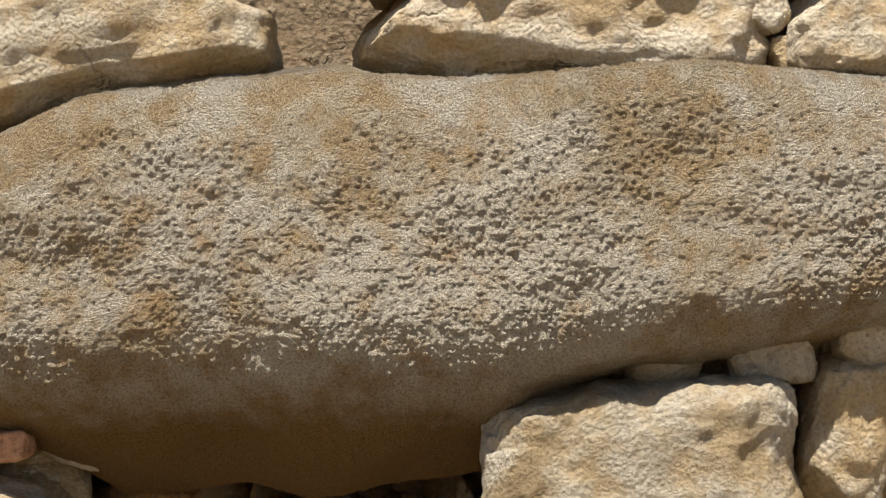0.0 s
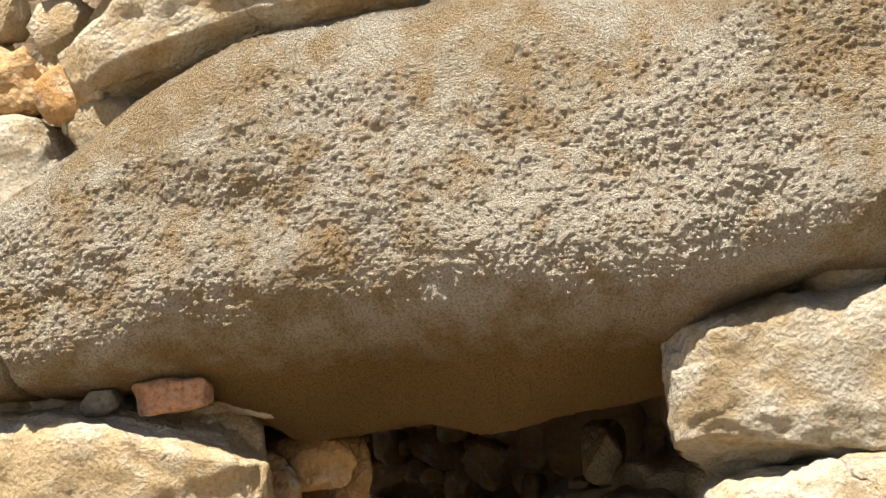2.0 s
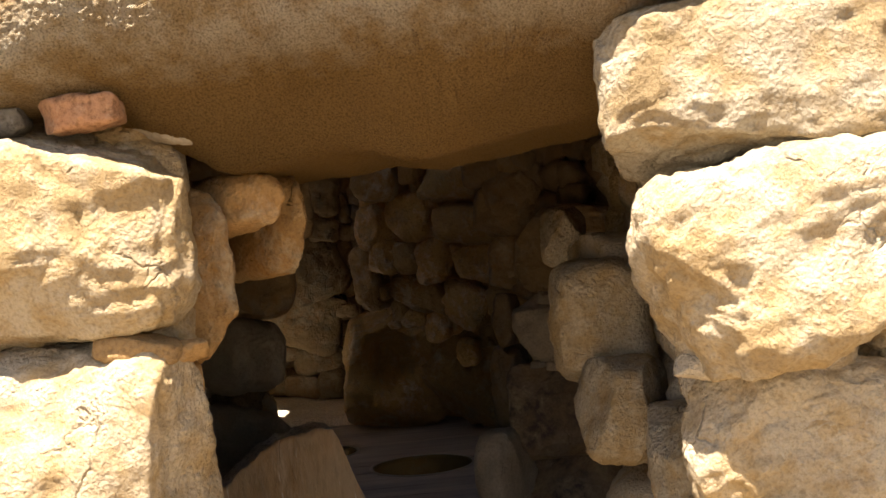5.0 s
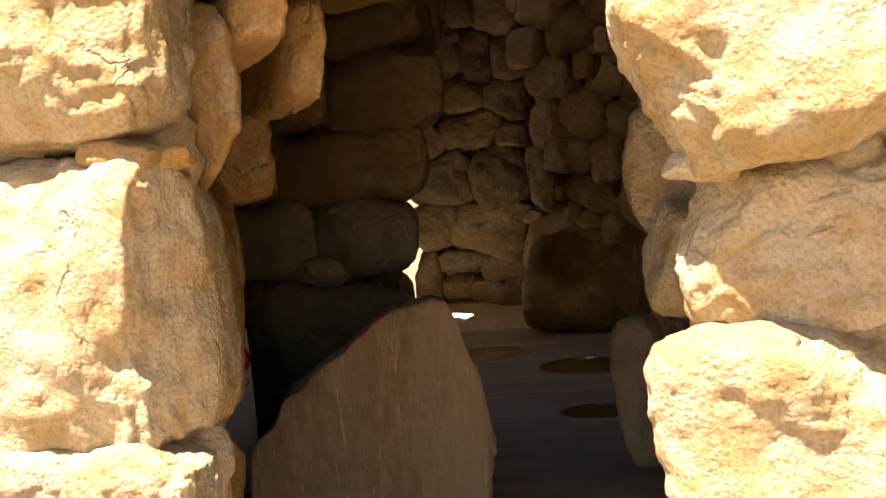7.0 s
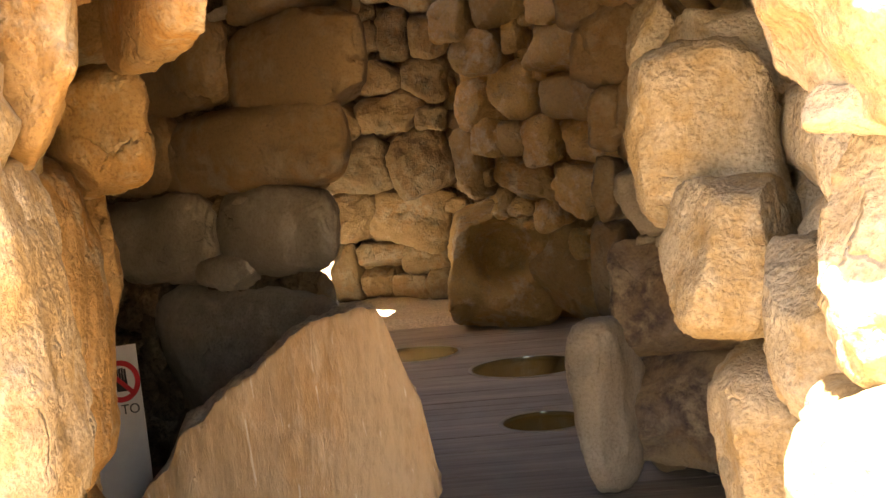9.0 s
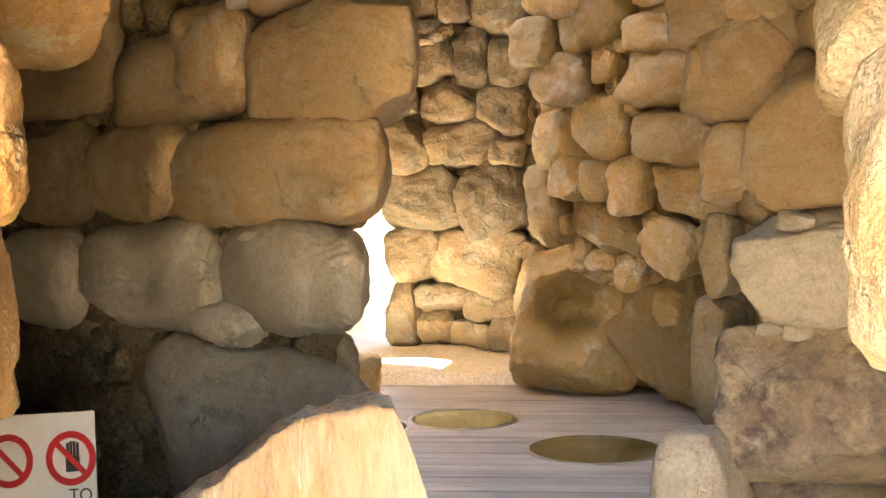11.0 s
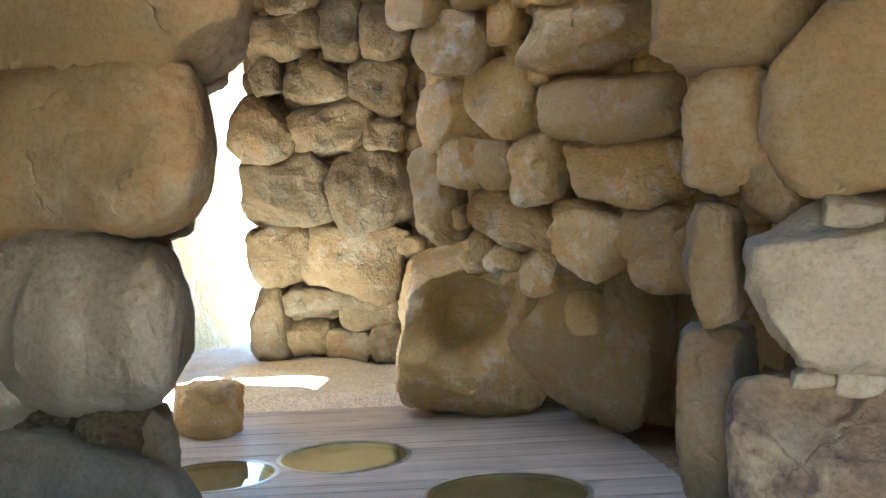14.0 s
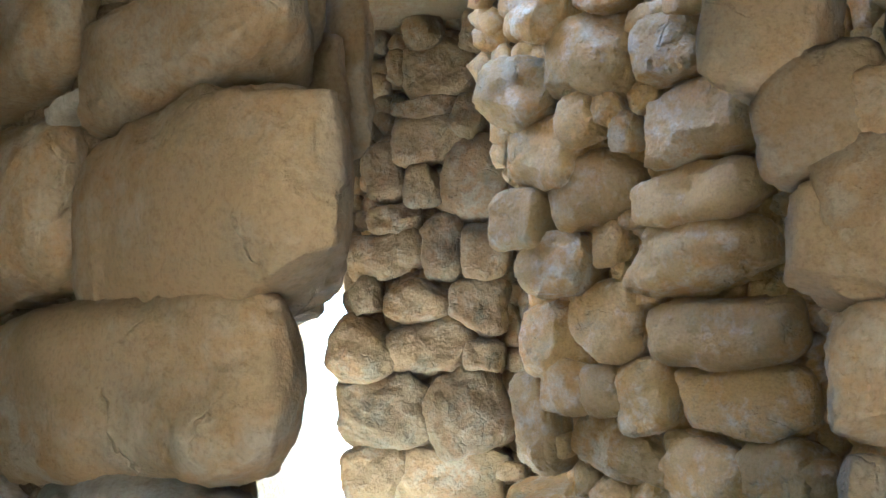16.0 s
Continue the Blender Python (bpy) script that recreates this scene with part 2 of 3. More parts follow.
def boulder(name, w, h, d, seed, mat, n=14, power=4.0, cuts=7, rough=0.06, taper=0.35, fine=0.0, bite=(0.86, 1.08), flake=1.0, keep=0.06, skew=0.0):
    """A hewn block: a rounded box, chiselled by planes, then weathered."""
    rng = np.random.default_rng(seed)
    q, quads = shell(n)
    q = np.sign(q) * np.abs(q) ** 0.8
    r = (np.abs(q) ** power).sum(1) ** (-1 / power)
    v = q * r[:, None]
    for _ in range(cuts):
        c = rng.normal(size=3)
        c[1] *= 0.55
        c /= np.linalg.norm(c)
        over = v @ c - rng.uniform(*bite)
        v = v - np.maximum(over, 0)[:, None] * c * (1 - keep)
    half = np.array([w, d, h]) / 2
    v[:, [0, 2]] *= (1 - taper * np.clip(v[:, 1] * .5 + .35, 0, 1))[:, None]
    size = (w * h) ** 0.5
    p = v * half
    nrm = v / np.linalg.norm(v, axis=1)[:, None]
    ledge = fbm(p, 2.6 / size, 3, seed + 20, 0.45) * 2.6
    step = np.floor(ledge)
    ledge = step + np.clip((ledge - step - 0.5) * 4 + 0.5, 0, 1)
    amp = rough * size * (0.7 * fbm(p, 1.9 / size, 2, seed) + 0.30 * fbm(p, 7 / size, 3, seed + 50) + flake * 0.42 * ledge)
    if fine:
        amp = amp + fine * np.abs(fbm(p, 26, 2, seed + 90)) + .5 * fine * np.abs(fbm(p, 60, 1, seed + 95))
    p = p + nrm * amp[:, None]
    p[:, 0] -= skew * (p[:, 1] + d / 2)
    return mesh_of(name, p, quads, mat)


def part(name, me, parent, label="", m=None):
    ob = new(name, me)
    ob.parent = parent
    if m is not None:
        ob.matrix_basis = m
    if label:
        ob["label"] = label
    return ob


def prism(name, outline, z0, z1, mat):
    """An upright block over a plan outline."""
    bm = bmesh.new()
    low = [bm.verts.new((x, y, z0)) for x, y in outline]
    top = [bm.verts.new((x, y, z1)) for x, y in outline]
    n = len(outline)
    for i in range(n):
        bm.faces.new((low[i], low[(i + 1) % n], top[(i + 1) % n], top[i]))
    bm.faces.new(top)
    bm.faces.new(low[::-1])
    bmesh.ops.recalc_face_normals(bm, faces=bm.faces)
    me = bpy.data.meshes.new(name)
    bm.to_mesh(me)
    bm.free()
    me.materials.append(mat)
    return me


class Course:
    """A wall's face: a line in plan from a to b, leaning towards its open side by lean for each metre up."""

    def __init__(self, a, b, lean=0.0, flip=False):
        self.a = Vector((a[0], a[1]))
        self.u = (Vector((b[0], b[1])) - self.a).normalized()
        self.n = Vector((self.u.y, -self.u.x)) * (-1 if flip else 1)
        self.lean = lean

    def at(self, s, z, out, rot=0.0):
        p = self.a + self.u * s + self.n * (out + self.lean * z)
        back = -self.n
        turn = Matrix(((self.u.x, back.x, 0), (self.u.y, back.y, 0), (0, 0, 1))).to_4x4()
        if self.u.x * back.y - self.u.y * back.x < 0:
            turn = Matrix(((-self.u.x, back.x, 0), (-self.u.y, back.y, 0), (0, 0, 1))).to_4x4()
            rot = -rot
        return Matrix.Translation((p.x, p.y, z)) @ turn @ pose(0, 0, 0, 0, -rot, 0)


STONE_SEED = [100]


def lay(owner, face, rows, mat, n=14, deep=0.42, proud=0.10, grow=1.05, power=5.5, rough=0.045, name="stone", cuts=7, taper=0.35, fine=0.0, bite=(0.86, 1.08), flake=1.0, skew=0.0):
    """Lays the stones of a wall's face: along, up, width, height, tilt and, for some, how far they jut out."""
    for s, z, w, h, tilt, *out in rows:
        seed = 100 + int(abs(s * 977 + z * 7919 + w * 313))
        d = max(min(deep, 1.1 * (w * h) ** 0.5), 0.10)
        jut = proud * (0.6 + 0.8 * ((seed * 37) % 17) / 17) * min(1.0, (w * h) ** 0.5 / 0.3)
        jut = out[0] if out else jut
        me = boulder(name, w * grow, h * grow, d, seed, mat, n, power, cuts, rough, taper, fine, bite, flake, skew=skew)
        part(name, me, owner, "", face.at(s, z, jut - d / 2, tilt))


def rubble(owner, face, s0, s1, z0, z1, mat, step=0.13, sink=0.10, seed=5):
    """Small packing stones behind the joints, as one mesh."""
    rng = np.random.default_rng(seed)
    q, quads = shell(3)
    pts, fs = [], []
    for s in np.arange(s0, s1, step):
        for z in np.arange(z0, z1, step):
            r = (np.abs(q) ** 3).sum(1) ** (-1 / 3)
            v = q * r[:, None] * (step * rng.uniform(0.5, 0.75, 3)) + rng.normal(0, step * 0.06, q.shape)
            m = face.at(s + rng.uniform(-.04, .04), z + rng.uniform(-.04, .04), -sink + rng.uniform(-.03, .02), rng.uniform(-40, 40))
            m = np.array(m)
            k = len(pts) * len(q)
            pts.append(v @ m[:3, :3].T + m[:3, 3])
            fs += [[i + k for i in f] for f in quads]
    ob = part("packing_stones", mesh_of("packing_stones", np.concatenate(pts), fs, mat), owner)
    ob["kind"] = "stuff"
    return ob


# ---- the large structure ----
def structure(name, me, label):
    return tagged(new(name, me), label, "wall", "", "structure")


FACE_F = Course((0, 0), (1, 0))
FACE_L = Course((-1.36, 3.27), (-.93, 3.06))
FACE_R = Course((.20, 3.47), (.8, 3.27))
FACE_C = Course((-1.35, 7.85), (-.45, 7.35), .27)
FACE_B = Course((-3.1, 10.0), (-2.1, 10.0), .12)
FACE_JL = Course((-.30, .35), (-1.35, 2.0))
FACE_JR = Course((.85, .15), (.62, 1.95), 0, True)
TOP = 6.6

bm = bmesh.new()
bmesh.ops.create_grid(bm, x_segments=8, y_segments=8, size=1500)
me = bpy.data.meshes.new("ground")
bm.to_mesh(me)
bm.free()
me.materials.append(GROUND)
ground = tagged(new("ground", me), "dry sandy ground around the stone building", "ground", "", "structure")
ground.location = (0, 0, -0.06)

wall_front_left = structure("wall_front_left", prism("core", [(-5, .2), (-.45, .2), (-.62, .6), (-1.5, 1.95), (-5, 1.95)], -.1, 2.495, CORE), "thick dry-stone outer wall of weathered sandstone boulders")
wall_front_right = structure("wall_front_right", prism("core", [(.92, .2), (5, .2), (5, 1.95), (.75, 1.95)], -.1, 2.495, CORE), "thick dry-stone outer wall of weathered sandstone boulders")
wall_front_top = structure("wall_front_top", prism("core", [(-5, .75), (5, .75), (5, 1.95), (-5, 1.95)], 2.5, TOP, CORE), "dry-stone wall above the doorway lintel")
wall_hall_left = structure("wall_hall_left", prism("core", [(-1.12, 3.42), (-3.4, 4.5), (-3.4, 5.4), (-1.62, 4.25)], -.1, TOP, ROCK_INNER), "inner wall of large rounded sandstone blocks")
wall_hall_right = structure("wall_hall_right", prism("core", [(.52, 3.75), (3.0, 2.4), (3.0, 6.2), (.62, 5.9)], -.1, TOP, CORE), "inner wall of large squared sandstone blocks")
wall_court = structure("wall_court", prism("core", [(-1.5, 9.1), (-.2, 8.1), (.75, 7.4), (2.8, 5.9), (2.8, 11.6), (-1.9, 11.6)], -.1, TOP, ROCK_COURT), "dry-stone wall of small ochre stones on big boulders")
wall_back = structure("wall_back", prism("core", [(-3.25, 10.45), (-1.4, 10.45), (-1.4, 11.6), (-3.25, 11.6)], -.1, TOP, CORE), "rough dry-stone back wall of grey and ochre stones")
wall_hall_end = structure("wall_hall_end", prism("core", [(-3.7, 1.9), (-3.3, 1.9), (-3.3, 4.5), (-3.7, 4.5)], -.1, TOP, CORE), "plain dry-stone end wall of the entrance hall")
# Unseen walls added to limit and bounce the light entering the court.
wall_court_side = structure("wall_court_side", prism("core", [(-4.75, 4.5), (-4.35, 4.5), (-4.35, 11.6), (-4.75, 11.6)], -.1, 4.595, ROCK_COURT), "added unseen side wall, limiting light into the court")
wall_court_lintel = structure("wall_court_lintel", prism("core", [(-4.34, 10.45), (-3.26, 10.45), (-3.26, 11.6), (-4.34, 11.6)], 2.7, TOP, ROCK_COURT), "added unseen block above the back opening, limiting its light")
wall_hall_back = structure("wall_hall_back", prism("core", [(-4.34, 4.5), (-3.41, 4.5), (-3.41, 4.9), (-4.34, 4.9)], -.1, TOP, ROCK_COURT), "added unseen wall between hall and court, closing out light")
# Hall roof thickened upward, unseen, as a block against direct sun.
ceiling = tagged(new("ceiling", prism("ceiling", [(-4.75, 1.96), (3.0, 1.96), (3.0, 4.6), (-4.75, 4.6)], 3.2, 10.5, CORE)), "unseen hall ceiling, carried up as a block against the sun", "ceiling", "", "structure")
# Added roof out of view; its hole is shaped to aim skylight.
ceiling_back = tagged(new("ceiling_back", prism("ceiling", [(-4.75, 4.61), (-4.74, 7.4), (-3.3, 7.4), (-3.2, 6.85), (-.4, 6.75), (-.2, 4.61), (3.0, 4.61), (3.0, 11.6), (-4.95, 11.6), (-4.95, 4.61)], 4.6, 4.9, ROCK_BACK)), "added roof over the court, its hole cut to shape the skylight", "ceiling", "", "structure")

FRONT_LEFT = [
    (-0.499, 1.709, 0.737, 0.387, 0),
    (-0.462, 1.176, 0.645, 0.589, 2),
    (-0.576, 0.817, 0.416, 0.209, 0),
    (-0.268, 0.814, 0.282, 0.212, 4),
]
FRONT_RIGHT = [
    (0.899, 1.865, 0.57, 0.314, 3),
    (0.93, 1.551, 0.559, 0.34, 2),
    (0.912, 1.228, 0.381, 0.247, 2),
    (0.891, 0.928, 0.402, 0.361, 3),
]
FRONT_TOP = [
    # First four: unseen upper stones, added to shade the gap below them.
    (-0.25, 3.02, 0.85, 0.3, 3),
    (0.32, 2.98, 0.42, 0.26, -4),
    (0.85, 3.01, 0.8, 0.3, 2),
    (1.5, 2.97, 0.62, 0.3, -3),
    (-0.173, 2.718, 0.738, 0.301, 8),
    (0.766, 2.741, 0.835, 0.247, -1),
    (1.358, 2.713, 0.283, 0.203, -4),
]
FRONT_SMALL = [
    (1.241, 2.666, 0.11, 0.099, -25),
    (1.173, 2.764, 0.096, 0.103, 20),
    (1.164, 2.08, 0.149, 0.116, 10),
    (1.282, 2.157, 0.117, 0.057, 8),
    (1.303, 1.929, 0.158, 0.315, -10),
    (1.364, 2.098, 0.135, 0.113, 0),
    (0.74, 2.623, 0.076, 0.022, 5),
    (-0.672, 2.371, 0.271, 0.287, 5),
    (-0.448, 2.465, 0.172, 0.188, 35),
    (-0.546, 2.488, 0.04, 0.048, 0),
    (-0.547, 2.359, 0.059, 0.033, 10),
]
FRONT_WARM = [
    (-0.532, 2.568, 0.166, 0.15, 12),
    (-0.683, 2.585, 0.143, 0.147, 5),
]
THIN_LEFT = [
    (-0.28, 1.467, 0.173, 0.055, -6),
    (-0.148, 1.453, 0.123, 0.045, 4),
]
THIN_RIGHT = [
    (0.761, 1.362, 0.123, 0.045, -3),
]
PINK_CHIP = [
    (-0.362, 1.919, 0.18, 0.066, 3),
]
GREY_CHIPS = [
    (-0.261, 1.918, 0.195, 0.096, -14),
    (-0.644, 1.894, 0.166, 0.084, 2),
]
DARK_PEBBLE = [
    (-0.511, 1.917, 0.079, 0.066, 0),
]
HALL_LEFT = [
    (0.424, 1.846, 0.832, 0.422, 2),
    (-0.204, 1.936, 0.484, 0.38, 0),
    (0.36, 2.171, 0.72, 0.221, 3),
    (-0.288, 2.353, 0.658, 0.32, 2),
    (0.065, 1.521, 1.233, 0.372, 1),
    (-0.421, 1.885, 0.982, 0.342, 2),
    (-0.729, 1.553, 0.774, 0.372, 0),
    (-0.675, 1.151, 1.05, 0.41, 0),
    (0.225, 1.17, 0.73, 0.379, -2),
    (-0.13, 0.998, 0.427, 0.154, 0),
    (-0.061, 0.595, 1.384, 0.681, 0),
    (-1.432, 1.566, 0.802, 0.431, 0),
    (-1.545, 1.115, 0.781, 0.424, 0),
    (-1.394, 2.099, 1.08, 0.577, 0),
]
HALL_LEFT_CHOCKS = [
    (0.485, 1.662, 0.139, 0.029, 4),
    (0.002, 2.094, 0.159, 0.049, 6),
    (0.461, 2.045, 0.119, 0.022, -8),
    (0.576, 2.022, 0.109, 0.019, -5),
    (0.675, 2.0, 0.089, 0.022, 3),
    (0.579, 1.366, 0.096, 0.031, 0),
    (0.038, 1.307, 0.153, 0.037, 0),
]
HALL_RIGHT = [
    (0.214, 0.3, 0.458, 0.48, 0),
    (0.29, 1.564, 0.523, 0.392, 2),
    (0.176, 1.2, 0.428, 0.348, 1),
    (0.468, 1.126, 0.181, 0.228, 0),
    (0.26, 0.778, 0.618, 0.492, 1),
]
HALL_RIGHT_CHOCKS = [
    (0.306, 1.297, 0.101, 0.068, 6),
    (0.191, 1.332, 0.125, 0.064, -4),
    (0.384, 1.279, 0.058, 0.077, 0),
    (0.205, 0.998, 0.092, 0.057, 0),
    (0.115, 1.008, 0.089, 0.043, 0),
]
HALL_RIGHT_END = [
    (-0.108, 1.783, 0.303, 0.27, -4),
    (-0.115, 1.518, 0.194, 0.265, 2),
    (-0.178, 1.22, 0.088, 0.263, 0),
    (-0.184, 0.859, 0.127, 0.432, 4),
    (-0.212, 2.059, 0.206, 0.256, 3),
    (-0.318, 2.279, 0.205, 0.306, -8),
    (-0.046, 2.045, 0.168, 0.141, 0),
    (-0.064, 1.859, 0.25, 0.344, 8),
]
PILLAR_1 = [
    (1.142, 3.166, 0.501, 0.397, -6),
    (1.614, 3.077, 0.341, 0.332, 8),
    (0.952, 3.453, 0.305, 0.364, -8),
    (1.523, 3.25, 0.233, 0.094, 5),
    (1.296, 3.435, 0.31, 0.204, 0),
    (1.876, 3.324, 0.472, 0.255, 4),
    (0.653, 3.101, 0.448, 0.364, -14),
    (1.397, 2.928, 0.16, 0.15, 20),
    (1.21, 2.909, 0.153, 0.187, 12),
    (1.04, 2.871, 0.233, 0.23, 20),
    (1.273, 2.773, 0.15, 0.194, -10),
    (1.664, 2.732, 0.622, 0.342, 3),
    (0.748, 2.79, 0.449, 0.373, -8),
    (0.991, 2.569, 0.516, 0.386, 6),
    (1.596, 2.423, 0.673, 0.258, 2),
    (0.52, 2.457, 0.358, 0.306, -4),
    (1.192, 2.383, 0.125, 0.103, 0),
    (1.034, 2.278, 0.197, 0.216, 6),
]
PILLAR_2 = [
    (1.513, 2.163, 0.774, 0.314, 2),
    (0.719, 2.211, 0.425, 0.322, -4),
    (1.062, 2.143, 0.086, 0.092, 10),
    (1.191, 2.001, 0.125, 0.105, 0),
    (0.929, 1.907, 0.372, 0.394, 4),
    (1.583, 1.825, 0.755, 0.331, -3),
    (0.55, 1.857, 0.357, 0.371, 4),
    (0.616, 1.593, 0.288, 0.287, -8),
    (0.85, 1.56, 0.229, 0.271, 4),
    (1.079, 1.527, 0.289, 0.355, 6),
    (1.561, 1.502, 0.713, 0.335, -3),
    (0.34, 1.421, 0.28, 0.568, 3),
    (0.433, 1.293, 0.176, 0.14, 0),
    (1.223, 1.295, 0.215, 0.121, -8),
    (1.346, 1.155, 0.434, 0.373, -30),
    (1.727, 1.156, 0.39, 0.29, 0),
    (0.863, 1.258, 0.682, 0.289, -22),
    (0.971, 1.0, 0.285, 0.285, 12),
]
PILLAR_3 = [
    (0.585, 1.113, 0.17, 0.179, 0),
    (0.737, 1.063, 0.256, 0.164, 0),
    (1.082, 0.731, 0.2, 0.243, 5, -0.08),
    (1.241, 1.286, 0.198, 0.093, -8),
    (1.755, 1.1, 0.419, 0.434, 0),
]
PILLAR = PILLAR_1 + PILLAR_2 + PILLAR_3
BACK_1 = [
    (0.596, 4.519, 0.314, 0.313, 10),
    (0.344, 4.245, 0.162, 0.293, 0),
    (0.709, 4.22, 0.65, 0.458, 5),
    (1.111, 4.521, 0.43, 0.528, -10),
    (0.576, 3.899, 0.57, 0.209, 0),
    (0.571, 3.641, 0.64, 0.365, 3),
    (0.935, 3.795, 0.265, 0.339, -20),
    (0.212, 3.41, 0.339, 0.494, 10),
    (0.52, 3.279, 0.309, 0.356, 0),
    (0.93, 3.318, 0.52, 0.671, -18),
    (0.136, 2.761, 0.656, 0.377, 6),
    (0.262, 3.029, 0.437, 0.237, 0),
    (0.635, 2.808, 0.371, 0.53, 0),
    (1.008, 2.742, 0.407, 0.488, -8),
    (-0.014, 2.442, 0.27, 0.297, 8),
    (0.407, 2.371, 0.578, 0.341, 0),
    (0.914, 2.31, 0.477, 0.445, -6),
    (-0.072, 2.007, 0.58, 0.557, -20),
]
BACK_2 = [
    (0.502, 2.016, 0.755, 0.419, 10),
    (0.94, 1.927, 0.33, 0.248, -6),
    (0.062, 1.527, 0.789, 0.633, 4),
    (0.751, 1.519, 0.7, 0.684, 22),
    (0.285, 4.809, 0.359, 0.317, 0),
    (0.728, 4.874, 0.465, 0.424, 0),
    (-0.021, 1.004, 0.659, 0.532, 4),
    (0.614, 0.992, 0.919, 0.729, -16),
    (1.09, 1.027, 0.253, 0.147, 0),
    (0.26, 0.577, 0.588, 0.238, 0),
    (0.735, 0.5, 0.567, 0.293, 5),
    (0.153, 0.277, 0.381, 0.309, 0),
    (0.524, 0.218, 0.409, 0.297, 0),
    (0.845, 0.233, 0.346, 0.333, 0),
    (-0.169, 0.426, 0.36, 0.676, 0),
]
BACK = BACK_1 + BACK_2
JAMB_LEFT = [
    (-0.212, 0.28, 1.595, 0.153, 0.367, 0),
    (-0.217, 0.15, 1.375, 0.089, 0.132, 0),
    (-0.791, 0.95, 1.066, 0.495, 0.794, -8),
    (-0.888, 1.25, 0.505, 0.26, 0.385, 0),
    (-1.099, 2.1, 2.039, 0.217, 0.437, 0),
    (-0.701, 1.25, 1.515, 0.278, 0.274, 0),
    (-1.04, 1.6, 1.166, 0.326, 0.442, 0),
    (-0.11, 0.32, 1.745, 0.16, 0.13, 0),
    (-1.252, 2.1, 1.902, 0.491, 0.244, 0),
    (-0.089, 0.5, 1.699, 0.109, 0.241, 0),
]
JAMB_RIGHT = [
    (0.662, 1.2, 1.385, 0.292, 0.459, 0),
    (0.806, 0.45, 1.089, 0.234, 0.237, 0),
    (0.507, 1.6, 1.62, 0.136, 0.182, 0),
    (0.606, 1.05, 1.365, 0.266, 0.355, 0),
    (0.642, 0.85, 1.151, 0.222, 0.256, 0),
    (0.732, 0.9, 0.693, 0.285, 0.519, 0),
]
HALL_REVEAL = [
    (-0.974, 3.75, 2.189, 0.161, 0.343, 0),
    (-0.954, 3.55, 2.357, 0.182, 0.182, 0),
    (-0.98, 4.0, 2.405, 0.141, 0.52, 0),
    (-0.964, 3.7, 1.948, 0.166, 0.171, 0),
    (-1.122, 3.9, 1.752, 0.196, 0.102, 0),
    (-1.154, 3.75, 1.641, 0.154, 0.125, 0),
    (-1.18, 3.8, 1.464, 0.203, 0.279, 0),
    (-1.282, 3.85, 1.173, 0.215, 0.348, 0),
    (-1.207, 3.6, 0.956, 0.183, 0.163, 0),
    (-1.069, 3.4, 0.879, 0.193, 0.224, 0),
]

